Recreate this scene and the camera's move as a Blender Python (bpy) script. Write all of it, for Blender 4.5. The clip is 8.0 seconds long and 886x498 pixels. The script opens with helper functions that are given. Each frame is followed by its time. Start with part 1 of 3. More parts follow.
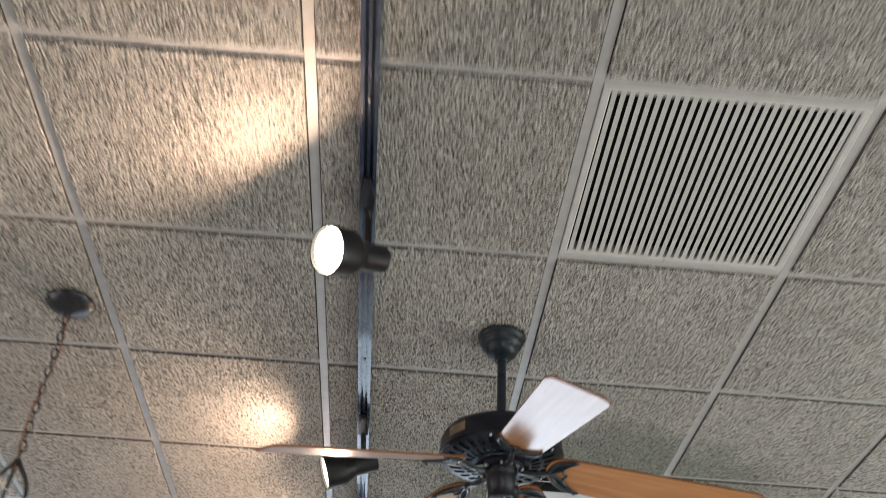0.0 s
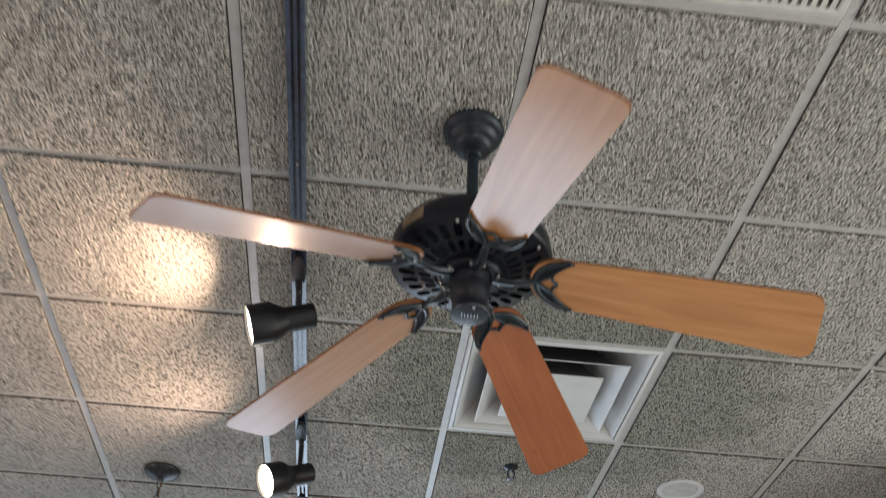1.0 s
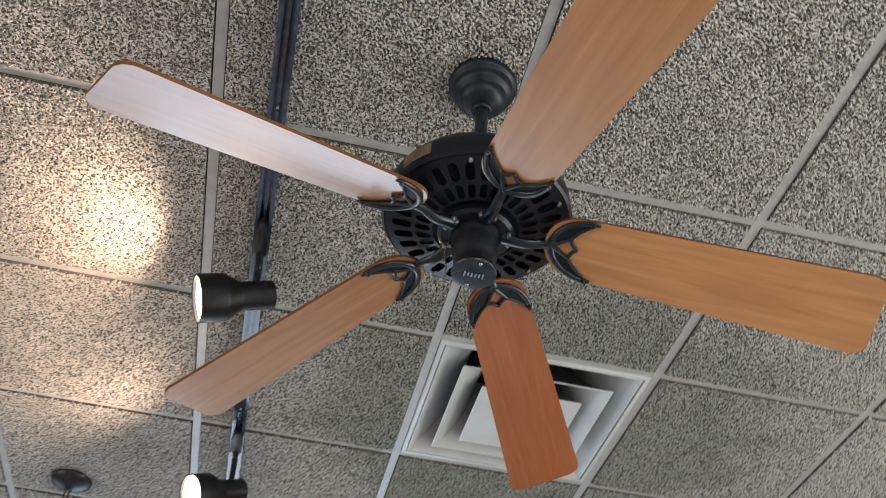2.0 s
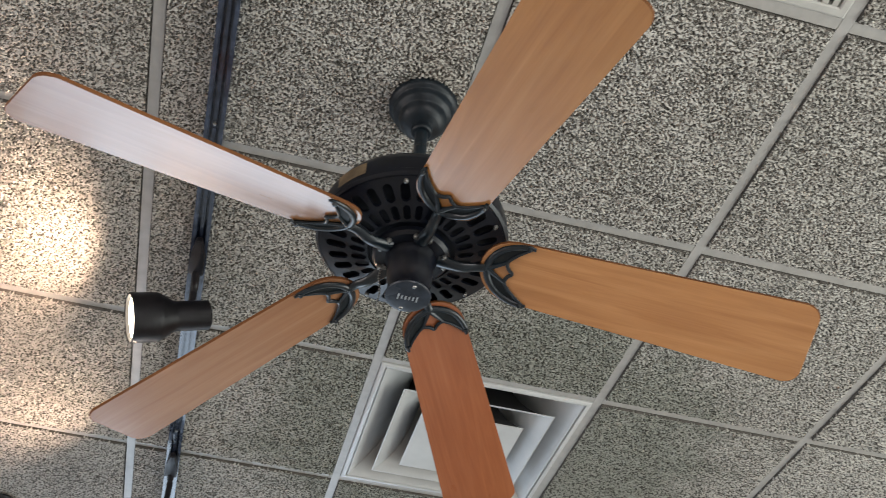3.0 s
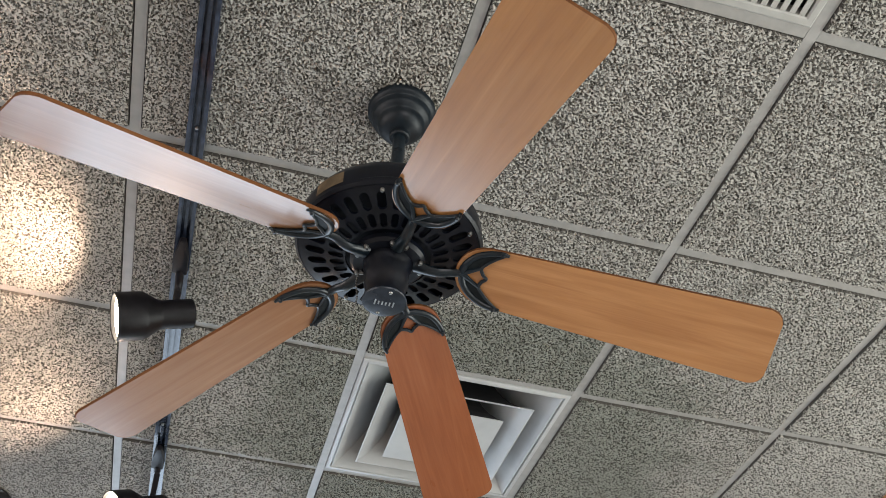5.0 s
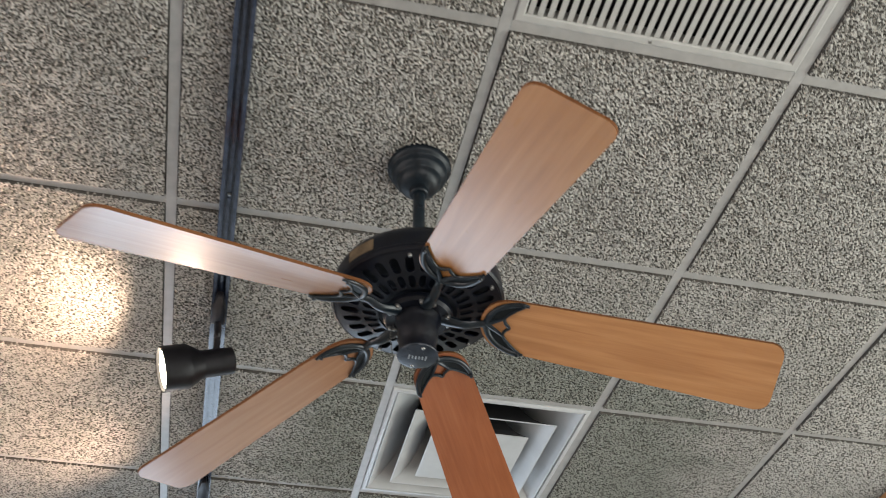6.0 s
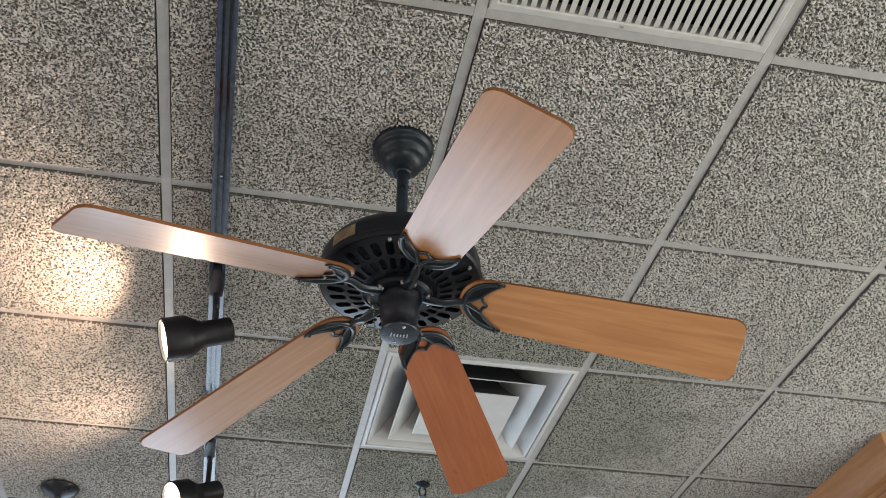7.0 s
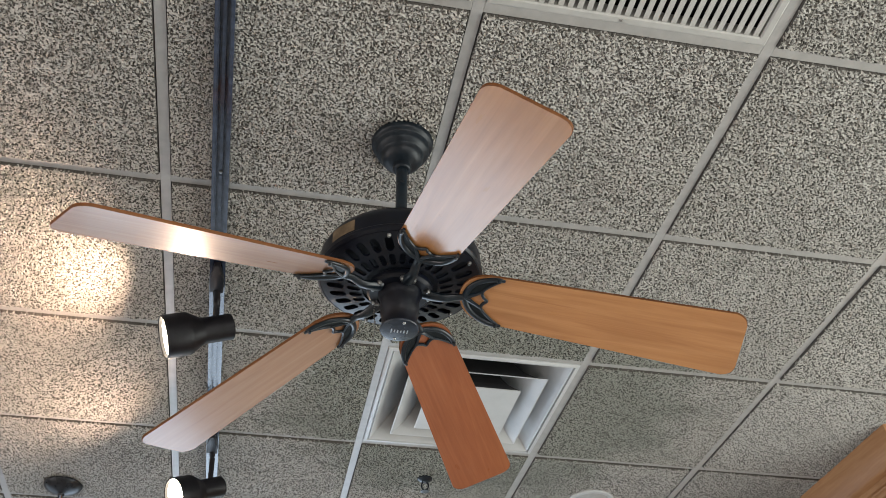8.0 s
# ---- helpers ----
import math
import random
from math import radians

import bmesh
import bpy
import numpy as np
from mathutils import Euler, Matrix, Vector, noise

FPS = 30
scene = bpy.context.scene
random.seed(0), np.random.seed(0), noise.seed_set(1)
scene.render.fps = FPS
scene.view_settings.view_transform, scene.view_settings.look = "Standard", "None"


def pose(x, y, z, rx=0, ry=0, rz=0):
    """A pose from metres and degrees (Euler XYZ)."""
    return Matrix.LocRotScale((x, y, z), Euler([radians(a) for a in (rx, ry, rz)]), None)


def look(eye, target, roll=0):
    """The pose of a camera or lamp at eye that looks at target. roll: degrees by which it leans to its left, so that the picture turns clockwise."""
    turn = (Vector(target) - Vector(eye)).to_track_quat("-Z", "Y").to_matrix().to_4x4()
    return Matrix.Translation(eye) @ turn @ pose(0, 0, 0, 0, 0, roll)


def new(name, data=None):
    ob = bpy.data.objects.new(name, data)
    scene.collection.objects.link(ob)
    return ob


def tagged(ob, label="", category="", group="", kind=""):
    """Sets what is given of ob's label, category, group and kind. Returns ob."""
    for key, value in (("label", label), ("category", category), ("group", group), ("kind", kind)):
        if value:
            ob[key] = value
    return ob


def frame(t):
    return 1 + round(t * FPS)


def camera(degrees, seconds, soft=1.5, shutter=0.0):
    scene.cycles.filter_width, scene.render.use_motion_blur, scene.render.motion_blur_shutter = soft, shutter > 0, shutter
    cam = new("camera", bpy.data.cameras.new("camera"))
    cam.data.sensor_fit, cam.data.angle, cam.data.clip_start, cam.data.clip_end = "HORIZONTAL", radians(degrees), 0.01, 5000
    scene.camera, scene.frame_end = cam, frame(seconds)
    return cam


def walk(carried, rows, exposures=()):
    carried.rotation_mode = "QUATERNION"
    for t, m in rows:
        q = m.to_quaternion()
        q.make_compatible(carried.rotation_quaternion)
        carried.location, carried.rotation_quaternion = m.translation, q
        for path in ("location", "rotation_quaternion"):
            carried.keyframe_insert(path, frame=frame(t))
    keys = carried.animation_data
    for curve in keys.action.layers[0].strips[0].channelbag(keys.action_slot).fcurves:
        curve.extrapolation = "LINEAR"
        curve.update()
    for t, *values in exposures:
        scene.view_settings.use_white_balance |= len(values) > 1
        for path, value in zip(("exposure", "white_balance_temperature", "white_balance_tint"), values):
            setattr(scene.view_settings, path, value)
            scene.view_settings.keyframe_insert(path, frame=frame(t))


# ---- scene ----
CEIL = 3.0      # underside of the ceiling grid
CELL = 0.6096   # one grid cell

cam = camera(48.77, 8.0, soft=0.8, shutter=0.7)
ROWS = [
    (0.0, 0.245, -1.374, 1.430, 128.27, -2.41, -4.17),
    (0.2, 0.256, -1.184, 1.431, 128.77, -2.46, -4.14),
    (0.5, 0.259, -0.933, 1.435, 128.16, -2.01, -5.38),
    (0.8, 0.300, -0.692, 1.402, 128.71, -1.95, -5.82),
    (1.0, 0.344, -0.555, 1.414, 128.28, -2.02, -6.10),
    (1.2, 0.343, -0.449, 1.418, 128.65, -2.09, -6.87),
    (2.3, 0.261, -0.156, 1.419, 134.34, -3.40, -14.16),
    (2.5, 0.274, -0.169, 1.405, 134.79, -3.16, -14.74),
    (2.8, 0.303, -0.166, 1.417, 134.87, -2.78, -14.98),
    (3.0, 0.311, -0.173, 1.437, 134.35, -2.15, -14.93),
    (3.5, 0.316, -0.194, 1.437, 134.61, -1.88, -15.68),
    (4.0, 0.313, -0.214, 1.438, 134.21, -1.83, -15.72),
    (5.5, 0.322, -0.284, 1.436, 133.03, -1.23, -14.28),
    (5.8, 0.287, -0.382, 1.411, 132.91, 0.25, -12.09),
    (6.0, 0.244, -0.416, 1.429, 132.53, 0.57, -12.59),
    (6.3, 0.228, -0.497, 1.409, 132.23, -0.02, -12.38),
    (6.5, 0.243, -0.510, 1.428, 132.01, -0.32, -12.37),
    (6.7, 0.250, -0.532, 1.407, 131.57, -0.15, -12.35),
    (7.0, 0.284, -0.545, 1.430, 129.08, 0.58, -11.52),
    (7.5, 0.290, -0.547, 1.436, 128.88, 0.83, -11.09),
    (8.0, 0.289, -0.546, 1.436, 128.68, 0.80, -11.17),
]
walk(cam, [(t, pose(x, y, z, rx, ry, rz)) for t, x, y, z, rx, ry, rz in ROWS], exposures=((0.0, -0.18), (0.9, -0.14), (2.3, -0.05), (8.0, -0.03)))

# ---- light ----
ROOM_W, ROOM_E, ROOM_S, ROOM_N = -9 * CELL, 6 * CELL, -9 * CELL, 9 * CELL
world = bpy.data.worlds.new("sky")
scene.world = world
world.use_nodes = True
wn = world.node_tree.nodes
sky = wn.new("ShaderNodeTexSky")
sky.sky_type, sky.sun_disc = "NISHITA", False
sky.sun_elevation, sky.sun_rotation = radians(38), radians(200)
world.node_tree.links.new(sky.outputs[0], wn["Background"].inputs[0])
wn["Background"].inputs[1].default_value = 0.1


def window_light(name, eye, target, w, h, watts, colour):
    data = bpy.data.lights.new(name, "AREA")
    data.shape, data.size, data.size_y, data.energy, data.color = "RECTANGLE", w, h, watts, colour
    ob = new(name, data)
    ob.matrix_world = look(eye, target)
    return ob


NORTH, GARDEN, WEST, SOUTH, EAST = (0.68, 0.83, 1.0), (0.90, 1.0, 0.93), (1.0, 0.92, 0.91), (1.0, 0.962, 0.975), (0.955, 1.0, 0.95)
# unseen north and west windows, inferred from sheen and tone of the blades
for wx, wide, watts, colour in ((-2.6, 2.3, 27, NORTH), (0.1, 2.3, 68, NORTH), (1.95, 1.1, 6, GARDEN)):
    window_light("window_light", (wx, ROOM_N + 0.1, 1.225), (wx, 0, 1.225), wide, 2.35, watts, colour)
for wy in (-3.0, 0.5):
    window_light("window_light", (ROOM_W - 0.1, wy, 1.5), (0, wy, 1.5), 2.4, 2.0, 79, WEST)
# south and east lights are unseen, added to brighten ceiling and blades
window_light("window_light", (1.4, ROOM_S - 0.1, 1.4), (1.4, 0, 1.4), 3.0, 2.2, 90, SOUTH)
for wy, watts in ((-2.6, 60), (0.4, 98)):
    window_light("window_light", (ROOM_E + 0.1, wy, 1.4), (0, wy, 1.4), 2.4, 2.2, watts, EAST)


# ---- materials ----
def material(name, rough=0.5, metal=0.0, colour=(0.5, 0.5, 0.5)):
    m = bpy.data.materials.new(name)
    m.use_nodes = True
    b = m.node_tree.nodes["Principled BSDF"]
    b.inputs["Base Color"].default_value = (*colour, 1)
    b.inputs["Roughness"].default_value = rough
    b.inputs["Metallic"].default_value = metal
    return m, m.node_tree, b


def node(tree, kind, **values):
    n = tree.nodes.new(kind)
    for k, v in values.items():
        n.inputs[k.replace("_", " ")].default_value = v
    return n


def coords(tree, scale=(1, 1, 1), source="Object"):
    tc = tree.nodes.new("ShaderNodeTexCoord")
    mp = node(tree, "ShaderNodeMapping", Scale=scale)
    tree.links.new(tc.outputs[source], mp.inputs["Vector"])
    return mp.outputs["Vector"]


def noise_tex(tree, vec, scale, detail=3.0, rough=0.55, distortion=0.0):
    n = node(tree, "ShaderNodeTexNoise", Scale=scale, Detail=detail, Roughness=rough, Distortion=distortion)
    tree.links.new(vec, n.inputs["Vector"])
    return n.outputs["Fac"]


def ramp(tree, fac, *stops):
    r = tree.nodes.new("ShaderNodeValToRGB")
    e = r.color_ramp.elements
    while len(e) < len(stops):
        e.new(0.5)
    for el, (pos, col) in zip(e, stops):
        el.position, el.color = pos, (*col, 1)
    tree.links.new(fac, r.inputs["Fac"])
    return r.outputs["Color"]


def mix(tree, kind, fac, a, b):
    n = tree.nodes.new("ShaderNodeMix")
    n.data_type, n.blend_type = "RGBA", kind
    for value, socket in ((fac, n.inputs[0]), (a, n.inputs[6]), (b, n.inputs[7])):
        if hasattr(value, "links"):
            tree.links.new(value, socket)
        elif isinstance(value, tuple):
            socket.default_value = (*value, 1)
        else:
            socket.default_value = value
    return n.outputs[2]


def bump(tree, bsdf, height, strength, distance):
    b = node(tree, "ShaderNodeBump", Strength=strength, Distance=distance)
    tree.links.new(height, b.inputs["Height"])
    tree.links.new(b.outputs["Normal"], bsdf.inputs["Normal"])


def tile_material():
    m, t, b = material("mineral_fibre_tile", 0.95)
    v = coords(t)
    fine = noise_tex(t, v, 420, 2)
    big = noise_tex(t, v, 2.2, 3)
    # close-set winding fissures and pits of one size, their shade painted dark
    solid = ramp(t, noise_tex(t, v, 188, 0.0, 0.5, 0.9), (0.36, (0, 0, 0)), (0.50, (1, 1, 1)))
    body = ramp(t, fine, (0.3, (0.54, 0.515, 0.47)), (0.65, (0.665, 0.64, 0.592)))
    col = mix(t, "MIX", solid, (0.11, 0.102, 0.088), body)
    col = mix(t, "MULTIPLY", 1.0, col, ramp(t, big, (0.3, (0.88, 0.88, 0.87)), (0.7, (1, 1, 1))))
    isl = t.nodes.new("ShaderNodeNewGeometry").outputs["Random Per Island"]
    col = mix(t, "MULTIPLY", 1.0, col, ramp(t, isl, (0.0, (0.92, 0.92, 0.91)), (1.0, (1, 1, 1))))
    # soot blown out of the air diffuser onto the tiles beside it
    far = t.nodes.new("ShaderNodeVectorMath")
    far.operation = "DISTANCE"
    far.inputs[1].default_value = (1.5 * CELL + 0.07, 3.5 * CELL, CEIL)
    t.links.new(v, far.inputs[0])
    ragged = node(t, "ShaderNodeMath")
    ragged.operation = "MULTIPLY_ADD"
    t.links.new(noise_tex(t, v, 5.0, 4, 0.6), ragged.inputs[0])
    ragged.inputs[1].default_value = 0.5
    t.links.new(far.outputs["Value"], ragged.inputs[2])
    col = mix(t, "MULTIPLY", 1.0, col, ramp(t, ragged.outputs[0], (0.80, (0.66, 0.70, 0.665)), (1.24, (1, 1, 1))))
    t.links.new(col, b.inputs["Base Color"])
    bump(t, b, mix(t, "MIX", 0.12, solid, fine), 1.0, 0.0042)
    return m


def paint_material(name, colour, rough=0.45, dirt=0.12, scale=30):
    m, t, b = material(name, rough)
    v = coords(t)
    n = noise_tex(t, v, scale, 4)
    lo = tuple(c * (1 - 2 * dirt) for c in colour)
    t.links.new(ramp(t, n, (0.25, lo), (0.65, colour)), b.inputs["Base Color"])
    bump(t, b, noise_tex(t, v, 260, 2), 0.12, 0.001)
    return m


def black_material(name, colour, rough, metal=0.0, coat=0.0):
    m, t, b = material(name, rough, metal)
    v = coords(t)
    n = noise_tex(t, v, 45, 4)
    t.links.new(ramp(t, n, (0.3, tuple(c * 0.6 for c in colour)), (0.75, tuple(c * 1.5 for c in colour))), b.inputs["Base Color"])
    rr = node(t, "ShaderNodeMapRange", From_Min=0.3, From_Max=0.7, To_Min=rough * 0.8, To_Max=min(1, rough * 1.3))
    t.links.new(noise_tex(t, v, 18, 3), rr.inputs["Value"])
    t.links.new(rr.outputs[0], b.inputs["Roughness"])
    b.inputs["Coat Weight"].default_value = coat
    b.inputs["Specular IOR Level"].default_value = 0.35
    bump(t, b, noise_tex(t, v, 500, 2), 0.15, 0.0006)
    return m


def wood_material(name, dark, mid, light, rough=0.3, coat=0.3, stretch=(1.6, 22, 22), blotch_and_light=False):
    m, t, b = material(name, rough)
    shift = node(t, "ShaderNodeVectorMath")
    shift.operation = "ADD"
    own = node(t, "ShaderNodeMath")
    own.operation = "MULTIPLY"
    own.inputs[1].default_value = 37.0
    t.links.new(t.nodes.new("ShaderNodeObjectInfo").outputs["Random"], own.inputs[0])
    t.links.new(coords(t), shift.inputs[0])
    t.links.new(own.outputs[0], shift.inputs[1])

    def along(scale):
        mp = node(t, "ShaderNodeMapping", Scale=scale)
        t.links.new(shift.outputs[0], mp.inputs["Vector"])
        return mp.outputs["Vector"]

    wave = noise_tex(t, along(stretch), 2.2, 5, 0.6, 0.8)
    pores = noise_tex(t, along((stretch[0] * 4, stretch[1] * 12, stretch[2] * 12)), 1.5, 3)
    flame = noise_tex(t, along(tuple(0.42 * c for c in stretch)), 1.7, 2, 0.5, 1.6)
    col = ramp(t, wave, (0.25, dark), (0.5, mid), (0.75, light))
    col = mix(t, "MULTIPLY", 0.18, col, ramp(t, pores, (0.3, (0.72, 0.66, 0.6)), (0.6, (1, 1, 1))))
    col = mix(t, "MULTIPLY", 0.55, col, ramp(t, flame, (0.36, (0.80, 0.74, 0.68)), (0.47, (1, 1, 1)), (0.54, (0.90, 0.87, 0.84)), (0.64, (1, 1, 1))))
    if blotch_and_light:
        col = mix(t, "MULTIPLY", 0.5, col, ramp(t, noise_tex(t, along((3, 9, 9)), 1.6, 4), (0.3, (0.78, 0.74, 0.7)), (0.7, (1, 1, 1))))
        # object colour multiplies in each blade's own light and sheen
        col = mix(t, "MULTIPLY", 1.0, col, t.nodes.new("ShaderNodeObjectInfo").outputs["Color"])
    t.links.new(col, b.inputs["Base Color"])
    rr = node(t, "ShaderNodeMapRange", From_Min=0.3, From_Max=0.7, To_Min=rough * 0.85, To_Max=rough * 1.2)
    t.links.new(noise_tex(t, along((4, 14, 14)), 2.4, 4), rr.inputs["Value"])
    t.links.new(rr.outputs[0], b.inputs["Roughness"])
    b.inputs["Coat Weight"].default_value = coat
    b.inputs["Coat Roughness"].default_value = 0.18
    b.inputs["Coat IOR"].default_value = 1.7
    b.inputs["Specular IOR Level"].default_value = 0.1
    bump(t, b, pores, 0.08, 0.0006)
    return m


def glow_material(name, colour, strength):
    m, t, b = material(name, 0.3, 0, colour)
    b.inputs["Emission Color"].default_value = (*colour, 1)
    b.inputs["Emission Strength"].default_value = strength
    return m


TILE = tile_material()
# cut tile edges, coloured darker for the shade in the joints
SHADED_CUT_EDGE = paint_material("shaded_cut_tile_edge", (0.10, 0.092, 0.08), 0.95)
GRID = paint_material("grid_paint", (0.455, 0.448, 0.43), 0.34, 0.09)
GRILLE = paint_material("grille_paint", (0.50, 0.495, 0.465), 0.45, 0.07)
WHITE = paint_material("diffuser_paint", (0.57, 0.585, 0.585), 0.35, 0.08, 9)
# near-black that stands for the shade in ducts and ceiling void
VOID = paint_material("void_shade", (0.02, 0.02, 0.022), 0.9)
WALL = paint_material("wall_paint", (0.60, 0.58, 0.54), 0.8)
FLOOR = wood_material("floor_wood", (0.36, 0.345, 0.325), (0.47, 0.455, 0.435), (0.56, 0.545, 0.52), 0.4, 0.1, (3, 3, 3))
WEB = black_material("sunk_iron_web", (0.0050, 0.0095, 0.0125), 0.55)
IRON = black_material("blackened_iron", (0.0055, 0.0118, 0.0180), 0.34, 0.0, 0.4)
MOTOR = black_material("motor_enamel", (0.0030, 0.0045, 0.0095), 0.38, 0.0, 0.1)
VERDIGRIS = black_material("canopy_enamel", (0.0075, 0.0125, 0.0175), 0.42)
BRONZE = black_material("pendant_bronze", (0.034, 0.036, 0.040), 0.30, 0.5)
TRACK = black_material("track_enamel", (0.034, 0.047, 0.078), 0.2, 0.0, 0.7)
HEAD = black_material("lamp_head_enamel", (0.007, 0.006, 0.008), 0.4)
STEEL = black_material("steel", (0.30, 0.30, 0.29), 0.3, 1.0)
BRASS = black_material("label_brass", (0.19, 0.14, 0.085), 0.45, 0.3)
BADGE = black_material("badge_enamel", (0.024, 0.031, 0.043), 0.25, 0.0)
BADGE_MARK = black_material("badge_mark", (0.42, 0.45, 0.48), 0.3, 0.3)
BLADE = wood_material("blade_wood", (0.41, 0.158, 0.049), (0.475, 0.195, 0.062), (0.525, 0.23, 0.078), 0.32, 1.0, blotch_and_light=True)
EDGE = wood_material("blade_edge_wood", (0.13, 0.05, 0.02), (0.2, 0.08, 0.03), (0.26, 0.11, 0.04), 0.45, 0.1)
OAK = wood_material("oak", (0.34, 0.175, 0.082), (0.40, 0.21, 0.10), (0.45, 0.245, 0.118), 0.5, 0.05, (22, 1.6, 22))
BULB = glow_material("lit_lamp_face", (1.0, 0.86, 0.66), 22.0)
LENS = paint_material("frosted_lens", (0.5, 0.5, 0.48), 0.3)
SHADE = paint_material("rose_glass", (0.55, 0.30, 0.24), 0.15)


# ---- mesh helpers ----
def part(name, bm, mat, parent=None, label="", smooth=False):
    me = bpy.data.meshes.new(name)
    bmesh.ops.recalc_face_normals(bm, faces=bm.faces)
    if smooth:
        for f in bm.faces:
            f.smooth = True
        for e in bm.edges:
            if len(e.link_faces) == 2 and e.calc_face_angle(0) > radians(38):
                e.smooth = False
    bm.to_mesh(me)
    bm.free()
    for one in mat if isinstance(mat, (list, tuple)) else (mat,):
        me.materials.append(one)
    ob = new(name, me)
    if parent:
        ob.parent = parent
    return tagged(ob, label)


def empty(name, m):
    ob = new(name)
    ob.empty_display_size = 0.1
    ob.matrix_world = m
    return ob


def box(bm, lo, hi, bevel=0.0):
    vs = [bm.verts.new((x, y, z)) for x in (lo[0], hi[0]) for y in (lo[1], hi[1]) for z in (lo[2], hi[2])]
    fs = [bm.faces.new([vs[i] for i in q]) for q in ((0, 1, 3, 2), (4, 6, 7, 5), (0, 4, 5, 1), (2, 3, 7, 6), (0, 2, 6, 4), (1, 5, 7, 3))]
    if bevel:
        edges = list({e for f in fs for e in f.edges})
        bmesh.ops.bevel(bm, geom=edges, offset=bevel, segments=2, affect="EDGES", profile=0.5)
    return bm


def boxes(*items, bevel=0.0):
    bm = bmesh.new()
    for lo, hi in items:
        box(bm, lo, hi, bevel)
    return bm


def lathe(profile, steps=48, bm=None, m=Matrix()):
    """A turned body round z from (radius, z) pairs."""
    bm = bm or bmesh.new()
    rings = []
    for r, z in profile:
        if r < 1e-6:
            rings.append([bm.verts.new(m @ Vector((0, 0, z)))])
        else:
            rings.append([bm.verts.new(m @ Vector((r * math.cos(a), r * math.sin(a), z))) for a in (2 * math.pi * i / steps for i in range(steps))])
    for a, b in zip(rings, rings[1:]):
        for i in range(steps):
            j = (i + 1) % steps
            if len(a) == 1 and len(b) == 1:
                continue
            if len(a) == 1:
                bm.faces.new((a[0], b[i], b[j]))
            elif len(b) == 1:
                bm.faces.new((a[i], a[j], b[0]))
            else:
                bm.faces.new((a[i], a[j], b[j], b[i]))
    return bm


def smooth_line(points, n=6):
    """Catmull-Rom through points of (x, y, z, radius)."""
    pts = [np.array(q, float) for q in points]
    pts = [2 * pts[0] - pts[1]] + pts + [2 * pts[-1] - pts[-2]]
    out = []
    for a, b, c, d in zip(pts, pts[1:], pts[2:], pts[3:]):
        for k in range(n):
            s = k / n
            out.append(0.5 * (2 * b + (c - a) * s + (2 * a - 5 * b + 4 * c - d) * s * s + (3 * b - a - 3 * c + d) * s ** 3))
    out.append(pts[-2])
    return out


def tube(bm, points, sides=8, flat=1.0, n=6):
    """A swept round bar through points of (x, y, z, radius); flat squeezes it in z."""
    line = smooth_line(points, n) if n else [np.array(q, float) for q in points]
    rings = []
    for i, q in enumerate(line):
        a, b = line[max(i - 1, 0)], line[min(i + 1, len(line) - 1)]
        d = Vector((b - a)[:3]).normalized()
        up = Vector((0, 0, 1)) if abs(d.z) < 0.95 else Vector((1, 0, 0))
        s = d.cross(up).normalized()
        u = s.cross(d).normalized()
        r = max(q[3], 0.0004)
        rings.append([bm.verts.new(Vector(q[:3]) + s * r * math.cos(t) + u * r * flat * math.sin(t)) for t in (2 * math.pi * k / sides for k in range(sides))])
    for a, b in zip(rings, rings[1:]):
        for k in range(sides):
            j = (k + 1) % sides
            bm.faces.new((a[k], a[j], b[j], b[k]))
    bm.faces.new(rings[0][::-1])
    bm.faces.new(rings[-1])
    return bm


def prism(bm, outline, z0, z1):
    a = [bm.verts.new((x, y, z0)) for x, y in outline]
    b = [bm.verts.new((x, y, z1)) for x, y in outline]
    bm.faces.new(a[::-1])
    bm.faces.new(b)
    for i in range(len(a)):
        j = (i + 1) % len(a)
        bm.faces.new((a[i], a[j], b[j], b[i]))
    return bm


def hollow_square(bm, cx, cy, rings):
    """Faces between nested squares given as (half width, z)."""
    loops = [[bm.verts.new((cx + sx * h, cy + sy * h, z)) for sx, sy in ((-1, -1), (1, -1), (1, 1), (-1, 1))] for h, z in rings]
    for a, b in zip(loops, loops[1:]):
        for i in range(4):
            j = (i + 1) % 4
            bm.faces.new((a[i], a[j], b[j], b[i]))
    return loops


